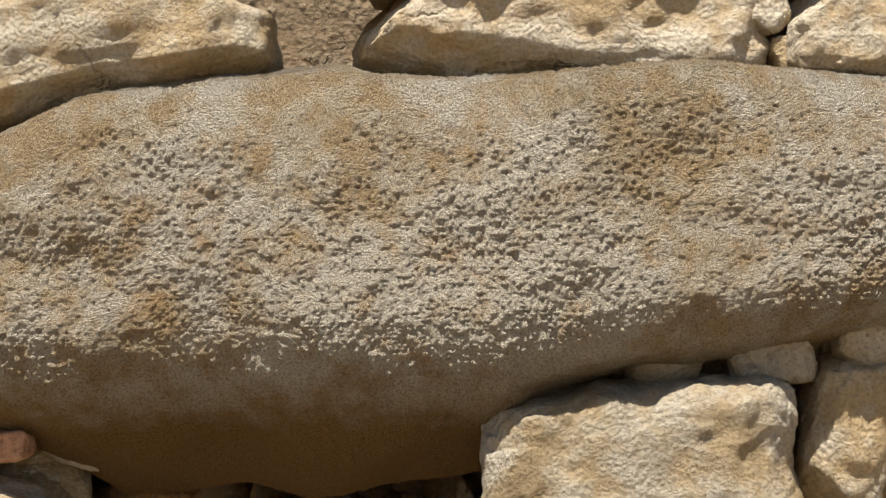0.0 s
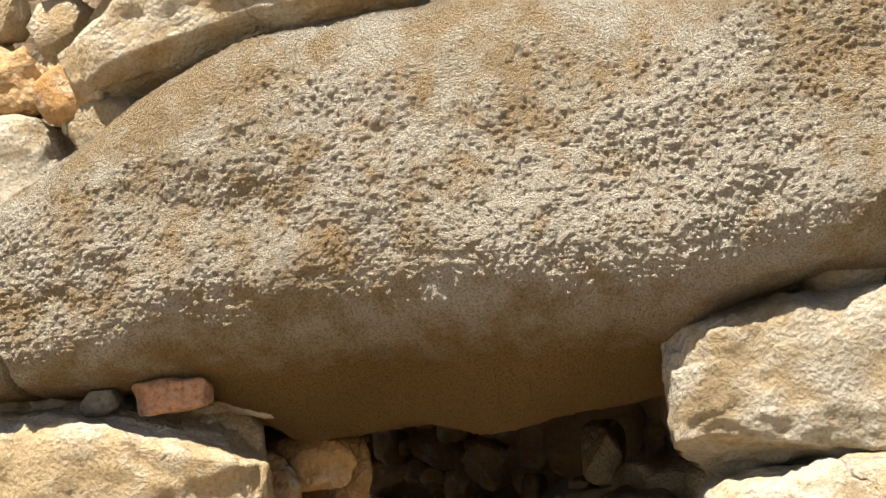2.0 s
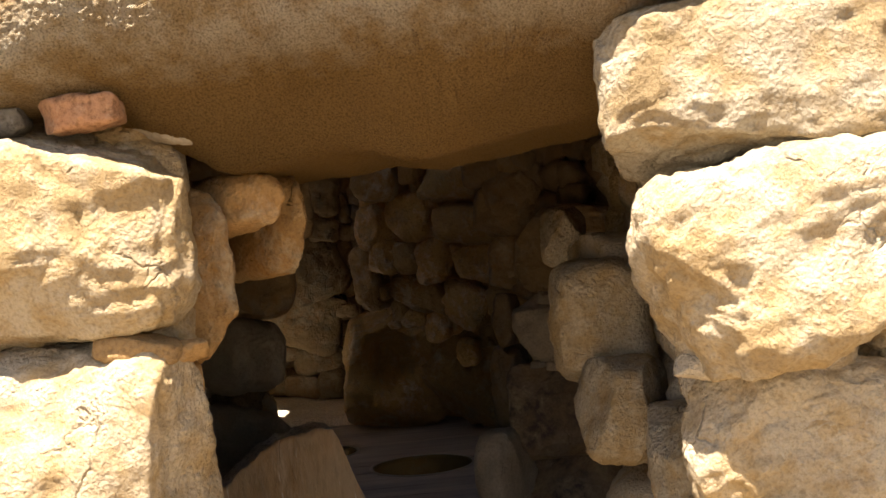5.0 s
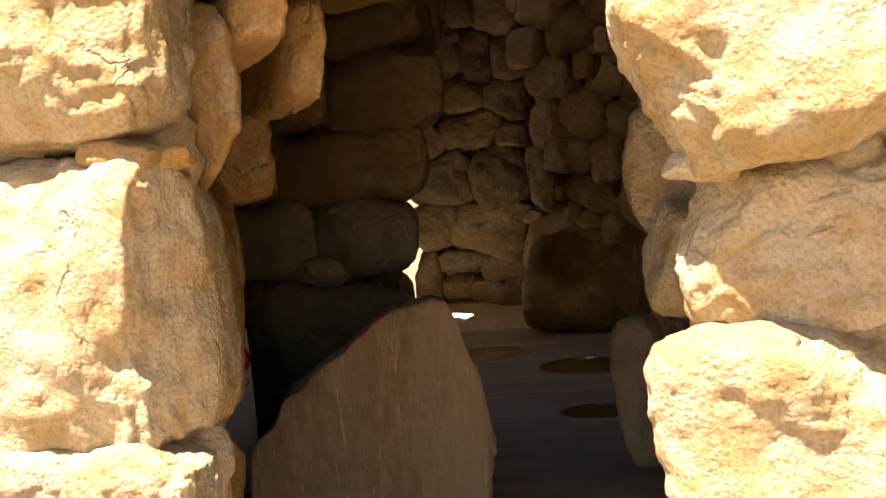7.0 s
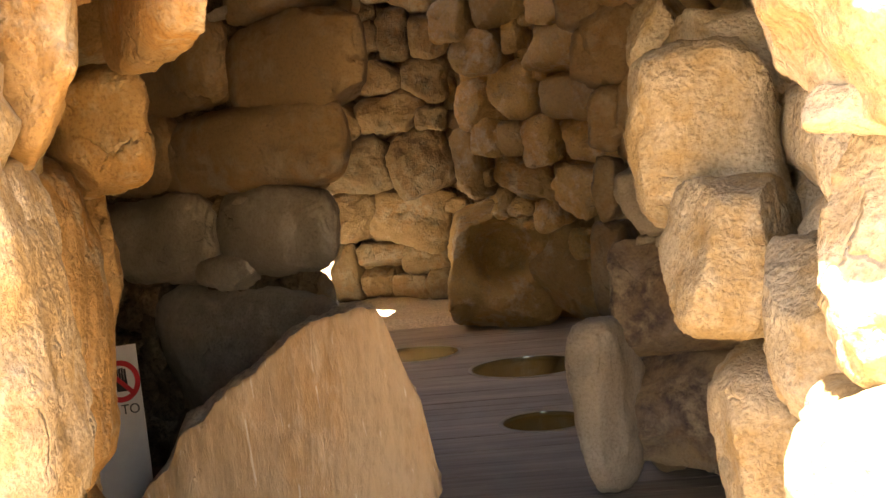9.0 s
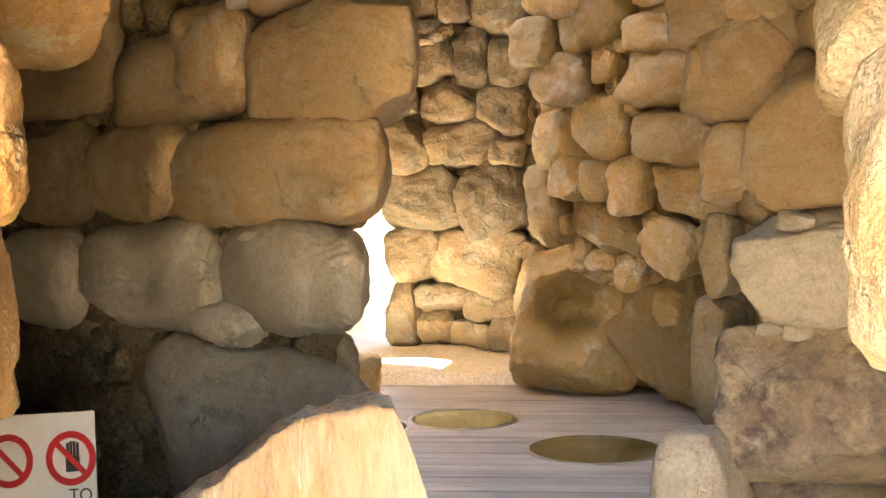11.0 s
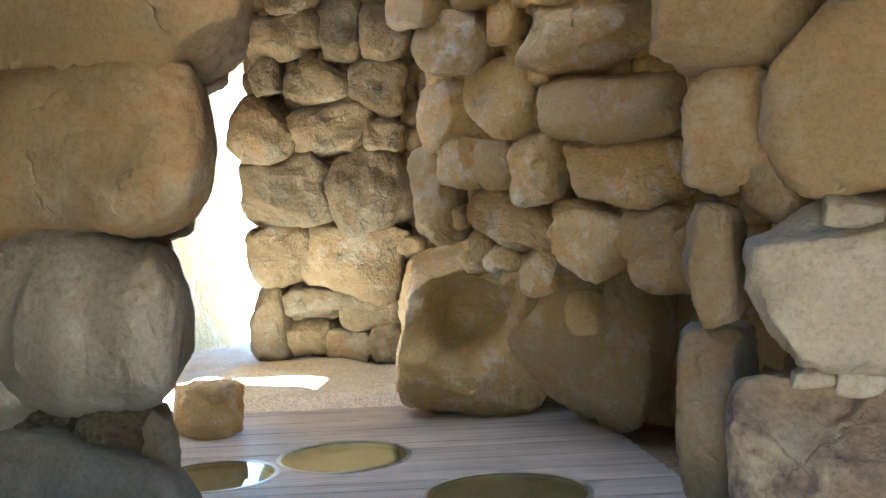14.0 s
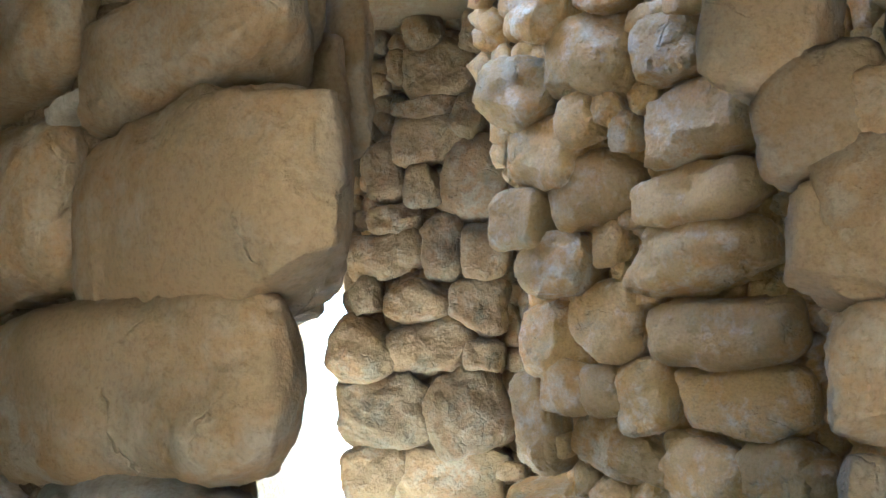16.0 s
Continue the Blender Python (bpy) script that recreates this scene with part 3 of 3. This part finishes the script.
ROUND = dict(power=4.2, cuts=5, bite=(.90, 1.12), grow=1.06, taper=.3)
for owner, face, rows, mat, opt in (
    (wall_front_right, FACE_F, [(*r, j) for r, j in zip(FRONT_RIGHT, (.10, .17, .02, .10))], ROCK_FACADE, dict(n=52, deep=.55, proud=.10, power=6, grow=1.03, cuts=6, fine=.007, bite=(.93, 1.1), taper=.15)),
    (wall_front_left, FACE_F, FRONT_LEFT, ROCK_FACADE, dict(n=52, deep=.55, proud=.10, power=5, grow=1.03, cuts=6, fine=.007, bite=(.93, 1.1), taper=.1, skew=.35)),
    (wall_front_top, FACE_F, FRONT_TOP, ROCK_FACADE, dict(n=44, deep=.5, proud=.08, power=5, grow=1.03, fine=.007, cuts=7, bite=(.91, 1.09))),
    (wall_front_top, FACE_F, [r for r in FRONT_SMALL if r[1] > 2.25], ROCK_FACADE, dict(n=28, deep=.4, proud=.06, power=4.5, grow=1.05, fine=.004, cuts=6)),
    (wall_front_right, FACE_F, [r for r in FRONT_SMALL if r[1] <= 2.25], ROCK_FACADE, dict(n=28, deep=.4, proud=.05, power=4.5, grow=1.05, fine=.004, cuts=6)),
    (wall_front_top, FACE_F, FRONT_WARM, ROCK_WARM, dict(n=28, deep=.4, proud=.06, power=4.5, grow=1.05, fine=.004, cuts=6)),
    (wall_front_left, FACE_F, [(r[0] - (.0 if r[0] < -.2 else .07), *r[1:], .03 if r[0] < -.2 else -.02) for r in THIN_LEFT], ROCK_WARM, dict(n=20, deep=.25, proud=.06, power=4, grow=1.03)),
    (wall_front_right, FACE_F, THIN_RIGHT, ROCK_FACADE, dict(n=20, deep=.25, proud=.05, power=4, grow=1.03)),
    (wall_front_left, FACE_F, [(*r, -.12) for r in GREY_CHIPS], ROCK_DUSTY, dict(n=20, deep=.3, proud=.02, power=4.5, grow=1.03)),
    (wall_front_left, FACE_F, DARK_PEBBLE, ROCK_DARK, dict(n=14, deep=.14, proud=.05, power=3.5, grow=1.0)),
    (wall_front_left, FACE_F, PINK_CHIP, ROCK_PINK, dict(n=20, deep=.2, proud=.06, power=7, grow=1.0, cuts=4)),
    (wall_hall_left, FACE_L, [r for r in HALL_LEFT if r[1] < 1.3], ROCK_DUSTY, dict(n=44, deep=.5, proud=.02, grow=1.05, power=3.6, taper=.25, rough=.035, fine=.003, cuts=3, bite=(.95, 1.12), skew=.85)),
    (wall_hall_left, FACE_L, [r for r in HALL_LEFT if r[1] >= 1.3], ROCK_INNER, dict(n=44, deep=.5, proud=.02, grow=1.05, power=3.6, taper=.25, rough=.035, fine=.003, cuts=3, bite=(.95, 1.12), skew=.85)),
    (wall_hall_left, FACE_L, [(*r, .01) for r in HALL_LEFT_CHOCKS if r[3] > .035], ROCK_DUSTY, dict(n=12, deep=.15, proud=.05, power=4, grow=1.1)),
    (wall_hall_right, FACE_R, [r for r in HALL_RIGHT if 1.0 < r[1] < 1.3], ROCK_DUSTY, dict(n=40, deep=.5, proud=.05, power=5.5, fine=.003, cuts=6, grow=1.03, taper=.2)),
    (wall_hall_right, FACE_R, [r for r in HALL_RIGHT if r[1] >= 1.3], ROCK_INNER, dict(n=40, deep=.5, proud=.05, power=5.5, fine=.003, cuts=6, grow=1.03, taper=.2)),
    (wall_hall_right, FACE_R, [r for r in HALL_RIGHT if r[1] <= 1.0], ROCK_STAINED, dict(n=44, deep=.5, proud=.05, power=7, fine=.003, cuts=5, grow=1.03, taper=.1)),
    (wall_hall_right, FACE_R, HALL_RIGHT_CHOCKS, ROCK_DUSTY, dict(n=14, deep=.2, proud=.03, power=4)),
    (wall_hall_right, FACE_R, [(s + .03, z, w * 1.25, h, a, -.2) for s, z, w, h, a in HALL_RIGHT_END], ROCK_INNER, dict(n=30, deep=.5, power=5, fine=.003, cuts=4, grow=1.06, taper=.1, bite=(.93, 1.1))),
    (wall_court, FACE_C, PILLAR, ROCK_COURT, dict(n=30, deep=.5, proud=.13, rough=.05, fine=.003, **ROUND)),
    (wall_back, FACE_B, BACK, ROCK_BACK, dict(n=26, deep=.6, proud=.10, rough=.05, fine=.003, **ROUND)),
):
    lay(owner, face, rows, mat, **opt)


def stand(owner, rows, mat, deep, n=26, power=4.2, skew=0.0, name="stone", cuts=6):
    """Stones that stand square to the walk: their middle's x, front y and middle z, width, height and turn."""
    for x, y, z, w, h, turn in rows:
        seed = 300 + int(abs(x * 977 + z * 7919 + w * 313))
        me = boulder(name, w * 1.06, h * 1.05, deep, seed, mat, n, power, cuts, 0.045, .05, .003, (.90, 1.1), skew=skew)
        part(name, me, owner, "", pose(x, y + deep / 2 - .05, z, 0, 0, turn))


stand(wall_front_left, JAMB_LEFT, ROCK_WARM, .5, 36, 4.2, .8)
stand(wall_front_right, JAMB_RIGHT, ROCK_FACADE, .5, 36, 5)
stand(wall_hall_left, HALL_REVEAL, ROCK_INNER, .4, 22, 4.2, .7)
rubble(wall_hall_left, FACE_L, -2.2, .25, .1, 3.2, CORE, .13, .18)
rubble(wall_hall_right, FACE_R, .05, 1.4, .1, 3.2, ROCK_INNER, .13, .28)
rubble(wall_court, FACE_C, .38, 2.6, 1.05, 4.4, ROCK_COURT, .12, .17)
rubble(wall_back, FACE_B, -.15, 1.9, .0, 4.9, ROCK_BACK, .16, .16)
rubble(wall_front_left, FACE_JL, -.1, 1.95, .1, 2.4, ROCK_FACADE, .14, .10)
rubble(wall_front_right, FACE_JR, -.1, 1.8, .1, 2.4, ROCK_FACADE, .14, .10)
rubble(wall_front_top, FACE_F, -1.2, -.3, 2.4, 3.0, ROCK_FACADE, .13, .26)
rubble(wall_front_top, FACE_F, .4, 1.7, 2.7, 3.2, ROCK_FACADE, .13, .30)
rubble(wall_front_left, FACE_F, -1.2, -.3, .5, 2.0, ROCK_FACADE, .13, .24)
rubble(wall_front_right, FACE_F, .85, 1.7, .5, 2.2, ROCK_FACADE, .13, .24)

# the two great boulders at the foot of the court wall, the nearer one with a hollow
for x, y, z, w, d, h, turn in (
    (-1.28, 8.28, .53, .99, .8, 1.08, 14), (-.36, 7.72, .50, .86, .7, 1.02, -22),
):
    STONE_SEED[0] += 7
    me = boulder("boulder", w, h, d, STONE_SEED[0], ROCK_COURT, 52, 5.5, 6, .05, .1, .004, (.86, 1.06))
    if w > .9:
        for k in me.vertices:
            far = ((k.co.x - .02) / .24) ** 2 + ((k.co.z - .12) / .26) ** 2
            if k.co.y < 0:
                k.co.y += .27 * math.exp(-far * far)
    part("boulder", me, wall_court, "", pose(x, y, z, 0, 0, turn))
part("boulder", boulder("boulder", .20, .72, .42, 4321, ROCK_DUSTY, 26, 4, 4, .04, .1), wall_hall_right, "", pose(.13, 3.42, .36, 0, 0, -20))
part("boulder", boulder("boulder", .42, .34, .4, 812, ROCK_COURT, 22, 4.5, 7, .07, .1), wall_back, "", pose(-2.78, 7.5, .17, 0, 0, 20))



# ---- the lintel ----
def lintel_mesh():
    q, quads = shell(900, 40, 290)
    p = 6.0
    r = np.maximum(np.abs(q[:, 1]) ** p + np.abs(q[:, 2]) ** p, 1e-9) ** (-1 / p)
    flat = np.maximum(np.abs(q[:, 1]), np.abs(q[:, 2]))
    r = np.where(flat > 1e-6, r, 0)
    yy, zz = q[:, 1] * r * flat, q[:, 2] * r * flat
    x = 0.38 + 1.32 * q[:, 0]
    top = np.interp(x, (-.95, -.74, -.61, -.49, -.36, -.18, 0, .33, .67, 1.0, 1.4, 1.7), (2.08, 2.25, 2.36, 2.44, 2.54, 2.61, 2.64, 2.67, 2.64, 2.66, 2.62, 2.4))
    low = np.interp(x, (-.95, -.5, -.3, 0, .2, .5, .65, .8, 1.3, 1.7), (1.95, 1.95, 1.99, 2.03, 2.04, 2.03, 2.03, 2.06, 2.12, 2.2))
    back = np.interp(x, (-.95, -.5, -.3, -.15, 0, .13, .25, .37, .5, .62, .72, .9, 1.3, 1.7), (1.94, 1.92, 1.87, 1.80, 1.815, 1.825, 1.805, 1.82, 1.845, 1.86, 1.98, 2.07, 2.13, 2.2))
    end = (1 - np.abs(q[:, 0]) ** 14) * .25 + .75
    mid = (top + low) / 2
    z = mid + zz * (top - low) / 2 * end
    y = 0.36 + yy * 0.50 * end
    z -= (low - back) * np.clip((y + .13) / .34, 0, 1) * np.clip(-zz * 1.2, 0, 1)
    v = np.c_[x, y, z]
    nrm = np.c_[0 * x, yy, zz]
    nrm /= np.maximum(np.linalg.norm(nrm, axis=1), 1e-6)[:, None]
    rough = np.clip(.75 + .5 * fbm(v, 3.1, 2, 15), .5, 1.25)
    amp = .020 * fbm(v, 2.1, 3, 11) + .006 * fbm(v, 9, 3, 12) + rough * (.002 * fbm(v, 34, 2, 13) + .004 * np.abs(fbm(v, 72, 2, 14)) + .006 * np.abs(fbm(v, 140, 1, 17)))
    split = x + .67 + .02 * fbm(v * np.array([0, 0, 1]), 9, 3, 16)
    amp -= .03 * np.exp(-(split / .008) ** 2) * np.clip((2.34 - z) / .1, 0, 1)
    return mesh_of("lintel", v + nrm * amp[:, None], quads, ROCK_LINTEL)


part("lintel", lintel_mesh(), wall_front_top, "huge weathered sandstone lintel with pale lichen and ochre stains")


# ---- the slab in the doorway ----
def slab_mesh():
    q, quads = shell(48)
    x = -.83 + .50 * q[:, 0]
    top = np.interp(x, (-1.33, -1.22, -1.17, -1.1, -1.0, -.9, -.77, -.66, -.6, -.53, -.47, -.43, -.35, -.33), (.34, .46, .57, .60, .70, .75, .86, .90, .935, .95, .935, .80, .56, .40))
    f = (q[:, 2] + 1) / 2
    y = 2.40 + .10 * (x + .5) + q[:, 1] * .08 - .10 * (1 - f)
    x = x - .45 * .08 * (q[:, 1] + 1)
    v = np.c_[x, y, -.05 + (top + .05) * f]
    amp = .018 * fbm(v, 5, 3, 71) + .006 * fbm(v * np.array([1, 1, .25]), 40, 2, 72)
    v[:, 1] += amp
    v[:, 2] += (.5 * amp + .016 * fbm(v, 13, 3, 73)) * f
    v[:, 0] += .02 * fbm(v, 11, 3, 74) * (np.abs(q[:, 0]) > .9)
    me = mesh_of("standing_slab", v, quads, SLAB)
    me.materials.append(BREAK)
    high = q[:, 2] > .999
    for f in me.polygons:
        if all(high[k] for k in f.vertices):
            f.material_index = 1
    return me


slab = tagged(new("standing_slab", slab_mesh()), "broken brown stone slab standing upright inside the doorway", "stone slab")

# ---- deck and glass lids ----
def wood_material():
    m, nt, b = blank("weathered_deck_wood")
    co = nt.nodes.new("ShaderNodeTexCoord").outputs["Object"]
    info = nt.nodes.new("ShaderNodeObjectInfo")
    mp = nt.nodes.new("ShaderNodeMapping")
    mp.inputs["Scale"].default_value = (1.2, 30, 30)
    nt.links.new(co, mp.inputs[0])
    n = noise_node(nt, mp.outputs[0], 1.0, 6, 0.65, 0.3)
    n2 = noise_node(nt, co, 2.0, 4, 0.6)
    c = ramp(nt, n, [(0.3, (0.24, 0.20, 0.17)), (0.6, (0.41, 0.36, 0.31)), (0.8, (0.48, 0.43, 0.37))])
    c = mixed(nt, ramp(nt, n2, [(0.45, (0, 0, 0)), (0.7, (0.6, 0.6, 0.6))]), c, (0.50, 0.45, 0.39))
    tone = ramp(nt, info.outputs["Random"], [(0, (0.8, 0.8, 0.8)), (1, (1.1, 1.08, 1.05))])
    nt.links.new(mixed(nt, 1.0, c, tone, "MULTIPLY"), b.inputs["Base Color"])
    b.inputs["Roughness"].default_value = 0.55
    bp = nt.nodes.new("ShaderNodeBump")
    bp.inputs["Strength"].default_value = 0.3
    bp.inputs["Distance"].default_value = 0.005
    nt.links.new(n, bp.inputs["Height"])
    nt.links.new(bp.outputs[0], b.inputs["Normal"])
    return m


def glass_material():
    m, nt, b = blank("green_tinted_glass")
    b.inputs["Base Color"].default_value = (0.80, 0.88, 0.72, 1)
    b.inputs["Transmission Weight"].default_value = 1.0
    b.inputs["Roughness"].default_value = 0.02
    b.inputs["IOR"].default_value = 1.5
    return m


WOOD, GLASS = wood_material(), glass_material()
STEEL = plain("brushed_rim_steel", (0.45, 0.45, 0.42), 0.35, 0.9)
# Moss green pushed to gold, painting in the warm glow behind the glass.
MOSS_GLOW = rock("mossy_pit_golden_glow", (0.34, 0.29, 0.12), (0.46, 0.40, 0.20), (0.36, 0.25, 0.08), (0.13, 0.16, 0.07), 0.55, 0.58, 50, 0.8, 0.8)
DISCS = [(-1.743, 6.943, .36), (-.736, 6.242, .39), (-.362, 4.636, .235), (-2.32, 6.5, .33)]
DECK_AT, DECK_TURN = Vector((-.9, 5.0)), radians(13)

floor = tagged(new("floor", prism("floor", [(-4.3, 1.2), (2.0, 1.2), (2.0, 7.4), (-1.0, 8.6), (-4.3, 8.6)], -.058, -.045, CORE)), "trodden earth floor under the wooden deck", "floor", "", "structure")
deck = tagged(new("deck"), "greyish weathered wooden deck with round glass lids", "deck", "", "structure")


def on_deck(x, y):
    """A place in the deck's own axes, which lie a little askew to the walls."""
    d = Vector((x, y)) - DECK_AT
    c, k = math.cos(DECK_TURN), math.sin(DECK_TURN)
    return d.x * c + d.y * k, d.y * c - d.x * k


HOLES = [(*on_deck(x, y), r) for x, y, r in DISCS]
deck.matrix_basis = Matrix.Translation((*DECK_AT, 0)) @ Matrix.Rotation(DECK_TURN, 4, "Z")


def plank_pieces(x0, x1, y0, y1):
    """The outlines that are left of a plank once the round openings are cut out."""
    spans = []
    for cx, cy, r in sorted(HOLES):
        if y1 > cy - r and y0 < cy + r:
            spans.append((cx, cy, r + .012))
    ys = np.linspace(y0, y1, 6)
    left = [(x0, y) for y in ys]
    for cx, cy, r in spans:
        half = [max(r * r - (y - cy) ** 2, 0) ** .5 for y in ys]
        yield left, [(cx - k, y) for k, y in zip(half, ys)]
        left = [(cx + k, y) for k, y in zip(half, ys)]
    yield left, [(x1, y) for y in ys]


def plank_mesh(left, right):
    bm = bmesh.new()
    rows = [[[bm.verts.new((p[0] + (q[0] - p[0]) * f, p[1], z)) for z in (-.03, 0)] for f in (0, .5, 1)] for p, q in zip(left, right)]
    for a, b in zip(rows, rows[1:]):
        for k in (0, 1):
            bm.faces.new((a[k][1], a[k + 1][1], b[k + 1][1], b[k][1]))
        bm.faces.new((a[0][0], a[0][1], b[0][1], b[0][0]))
        bm.faces.new((a[2][1], a[2][0], b[2][0], b[2][1]))
    for r in (rows[0], rows[-1]):
        bm.faces.new((r[0][0], r[1][0], r[2][0], r[2][1], r[1][1], r[0][1]))
    bmesh.ops.recalc_face_normals(bm, faces=bm.faces)
    me = bpy.data.meshes.new("plank")
    bm.to_mesh(me)
    bm.free()
    me.materials.append(WOOD)
    return me


rng = random.Random(4)
yy = -3.3
while yy < 3.5:
    wide = .145
    ends = (-2.1 + rng.uniform(-.03, .03), 1.75 - .1 * (yy + 3.3))
    for left, right in plank_pieces(*ends, yy, yy + wide - .006):
        part("plank", plank_mesh(left, right), deck, "", pose(0, 0, rng.uniform(-.0015, .0015)))
    yy += wide


def ring_mesh(r0, r1, z0, z1, mat, n=48):
    bm = bmesh.new()
    loops = []
    for r, z in ((r0, z0), (r0, z1), (r1, z1), (r1, z0)):
        loops.append([bm.verts.new((r * math.cos(2 * math.pi * i / n), r * math.sin(2 * math.pi * i / n), z)) for i in range(n)])
    for a, b in zip(loops, loops[1:] + loops[:1]):
        for i in range(n):
            bm.faces.new((a[i], b[i], b[(i + 1) % n], a[(i + 1) % n]))
    bmesh.ops.recalc_face_normals(bm, faces=bm.faces)
    me = bpy.data.meshes.new("ring")
    bm.to_mesh(me)
    bm.free()
    me.materials.append(mat)
    return me


def disc_mesh(r, z0, z1, mat, n=48):
    return prism("disc", [(r * math.cos(2 * math.pi * i / n), r * math.sin(2 * math.pi * i / n)) for i in range(n)], z0, z1, mat)


for cx, cy, r in DISCS:
    lid = tagged(new("glass_floor_lid"), "round glass lid in a steel rim over a mossy pit", "floor light", "glass lids in the deck")
    lid.location = (cx, cy, 0)
    part("rim", ring_mesh(r - .012, r + .014, -.03, .004, STEEL), lid, "thin steel rim")
    part("pane", disc_mesh(r - .013, -.014, .001, GLASS), lid, "greenish glass pane").visible_shadow = False
    part("pit_wall", ring_mesh(r - .012, r + .05, -.42, -.032, MOSS_GLOW), lid, "mossy stone lining, golden glow in its colour")
    part("pit_floor", disc_mesh(r + .05, -.46, -.421, MOSS_GLOW), lid, "mossy earth, golden glow in its colour")


# ---- pale rock floor by the side opening ----
def rock_floor():
    n = 40
    g = np.array([(-4.34 + 3.1 * i / n, 7.5 + .32 * 3.1 * i / n + 3.0 * j / n, 0) for i in range(n + 1) for j in range(n + 1)])
    g[:, 2] = -.05 + .13 * np.clip((g[:, 1] - 7.5 - .32 * (g[:, 0] + 4.34)) / .3, 0, 1) + .03 * fbm(g, 2.2, 4, 91)
    g[:, 1] += .06 * fbm(g, 3, 2, 92)
    k = n + 1
    return mesh_of("rock_floor", g, [[i * k + j, (i + 1) * k + j, (i + 1) * k + j + 1, i * k + j + 1] for i in range(n) for j in range(n)], PALE)


tagged(new("rock_floor", rock_floor()), "pale worn bedrock floor beyond the deck", "floor", "", "structure")

# ---- warning sign ----
WHITE = plain("white_sign_plastic", (0.72, 0.72, 0.70), 0.4, 0, .05)
RED = plain("red_print", (0.55, 0.03, 0.04), 0.5, 0, .08)
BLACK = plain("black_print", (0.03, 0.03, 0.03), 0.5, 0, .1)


def bar(w, h, mat, t=.002):
    return prism("bar", [(-w / 2, -t / 2), (w / 2, -t / 2), (w / 2, t / 2), (-w / 2, t / 2)], -h / 2, h / 2, mat)


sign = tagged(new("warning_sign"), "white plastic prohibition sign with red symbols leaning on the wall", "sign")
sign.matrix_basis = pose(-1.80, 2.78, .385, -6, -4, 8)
part("panel", bar(.50, .78, WHITE, .006), sign, "", pose(-.07, 0, 0))
ring = ring_mesh(.062, .083, -.001, .001, RED)
part("prohibition_ring", ring, sign, "red ring", pose(.10, -.0045, .25, 90))
part("slash", bar(.135, .018, RED), sign, "red slash", pose(.10, -.0050, .25, 0, 45))
part("prohibition_ring", ring, sign, "red ring", pose(-.11, -.0045, .25, 90))
part("slash", bar(.135, .018, RED), sign, "red slash", pose(-.11, -.0050, .25, 0, 45))
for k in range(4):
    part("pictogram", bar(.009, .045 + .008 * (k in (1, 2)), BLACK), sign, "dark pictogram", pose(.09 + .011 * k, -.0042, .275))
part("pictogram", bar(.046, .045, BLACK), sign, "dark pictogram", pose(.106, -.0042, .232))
txt = bpy.data.curves.new("lettering", "FONT")
txt.body = "TO"
txt.size = .055
txt.extrude = .0005
part("lettering", txt, sign, "black letters", pose(.09, -.0045, .12, 90)).data.materials.append(BLACK)
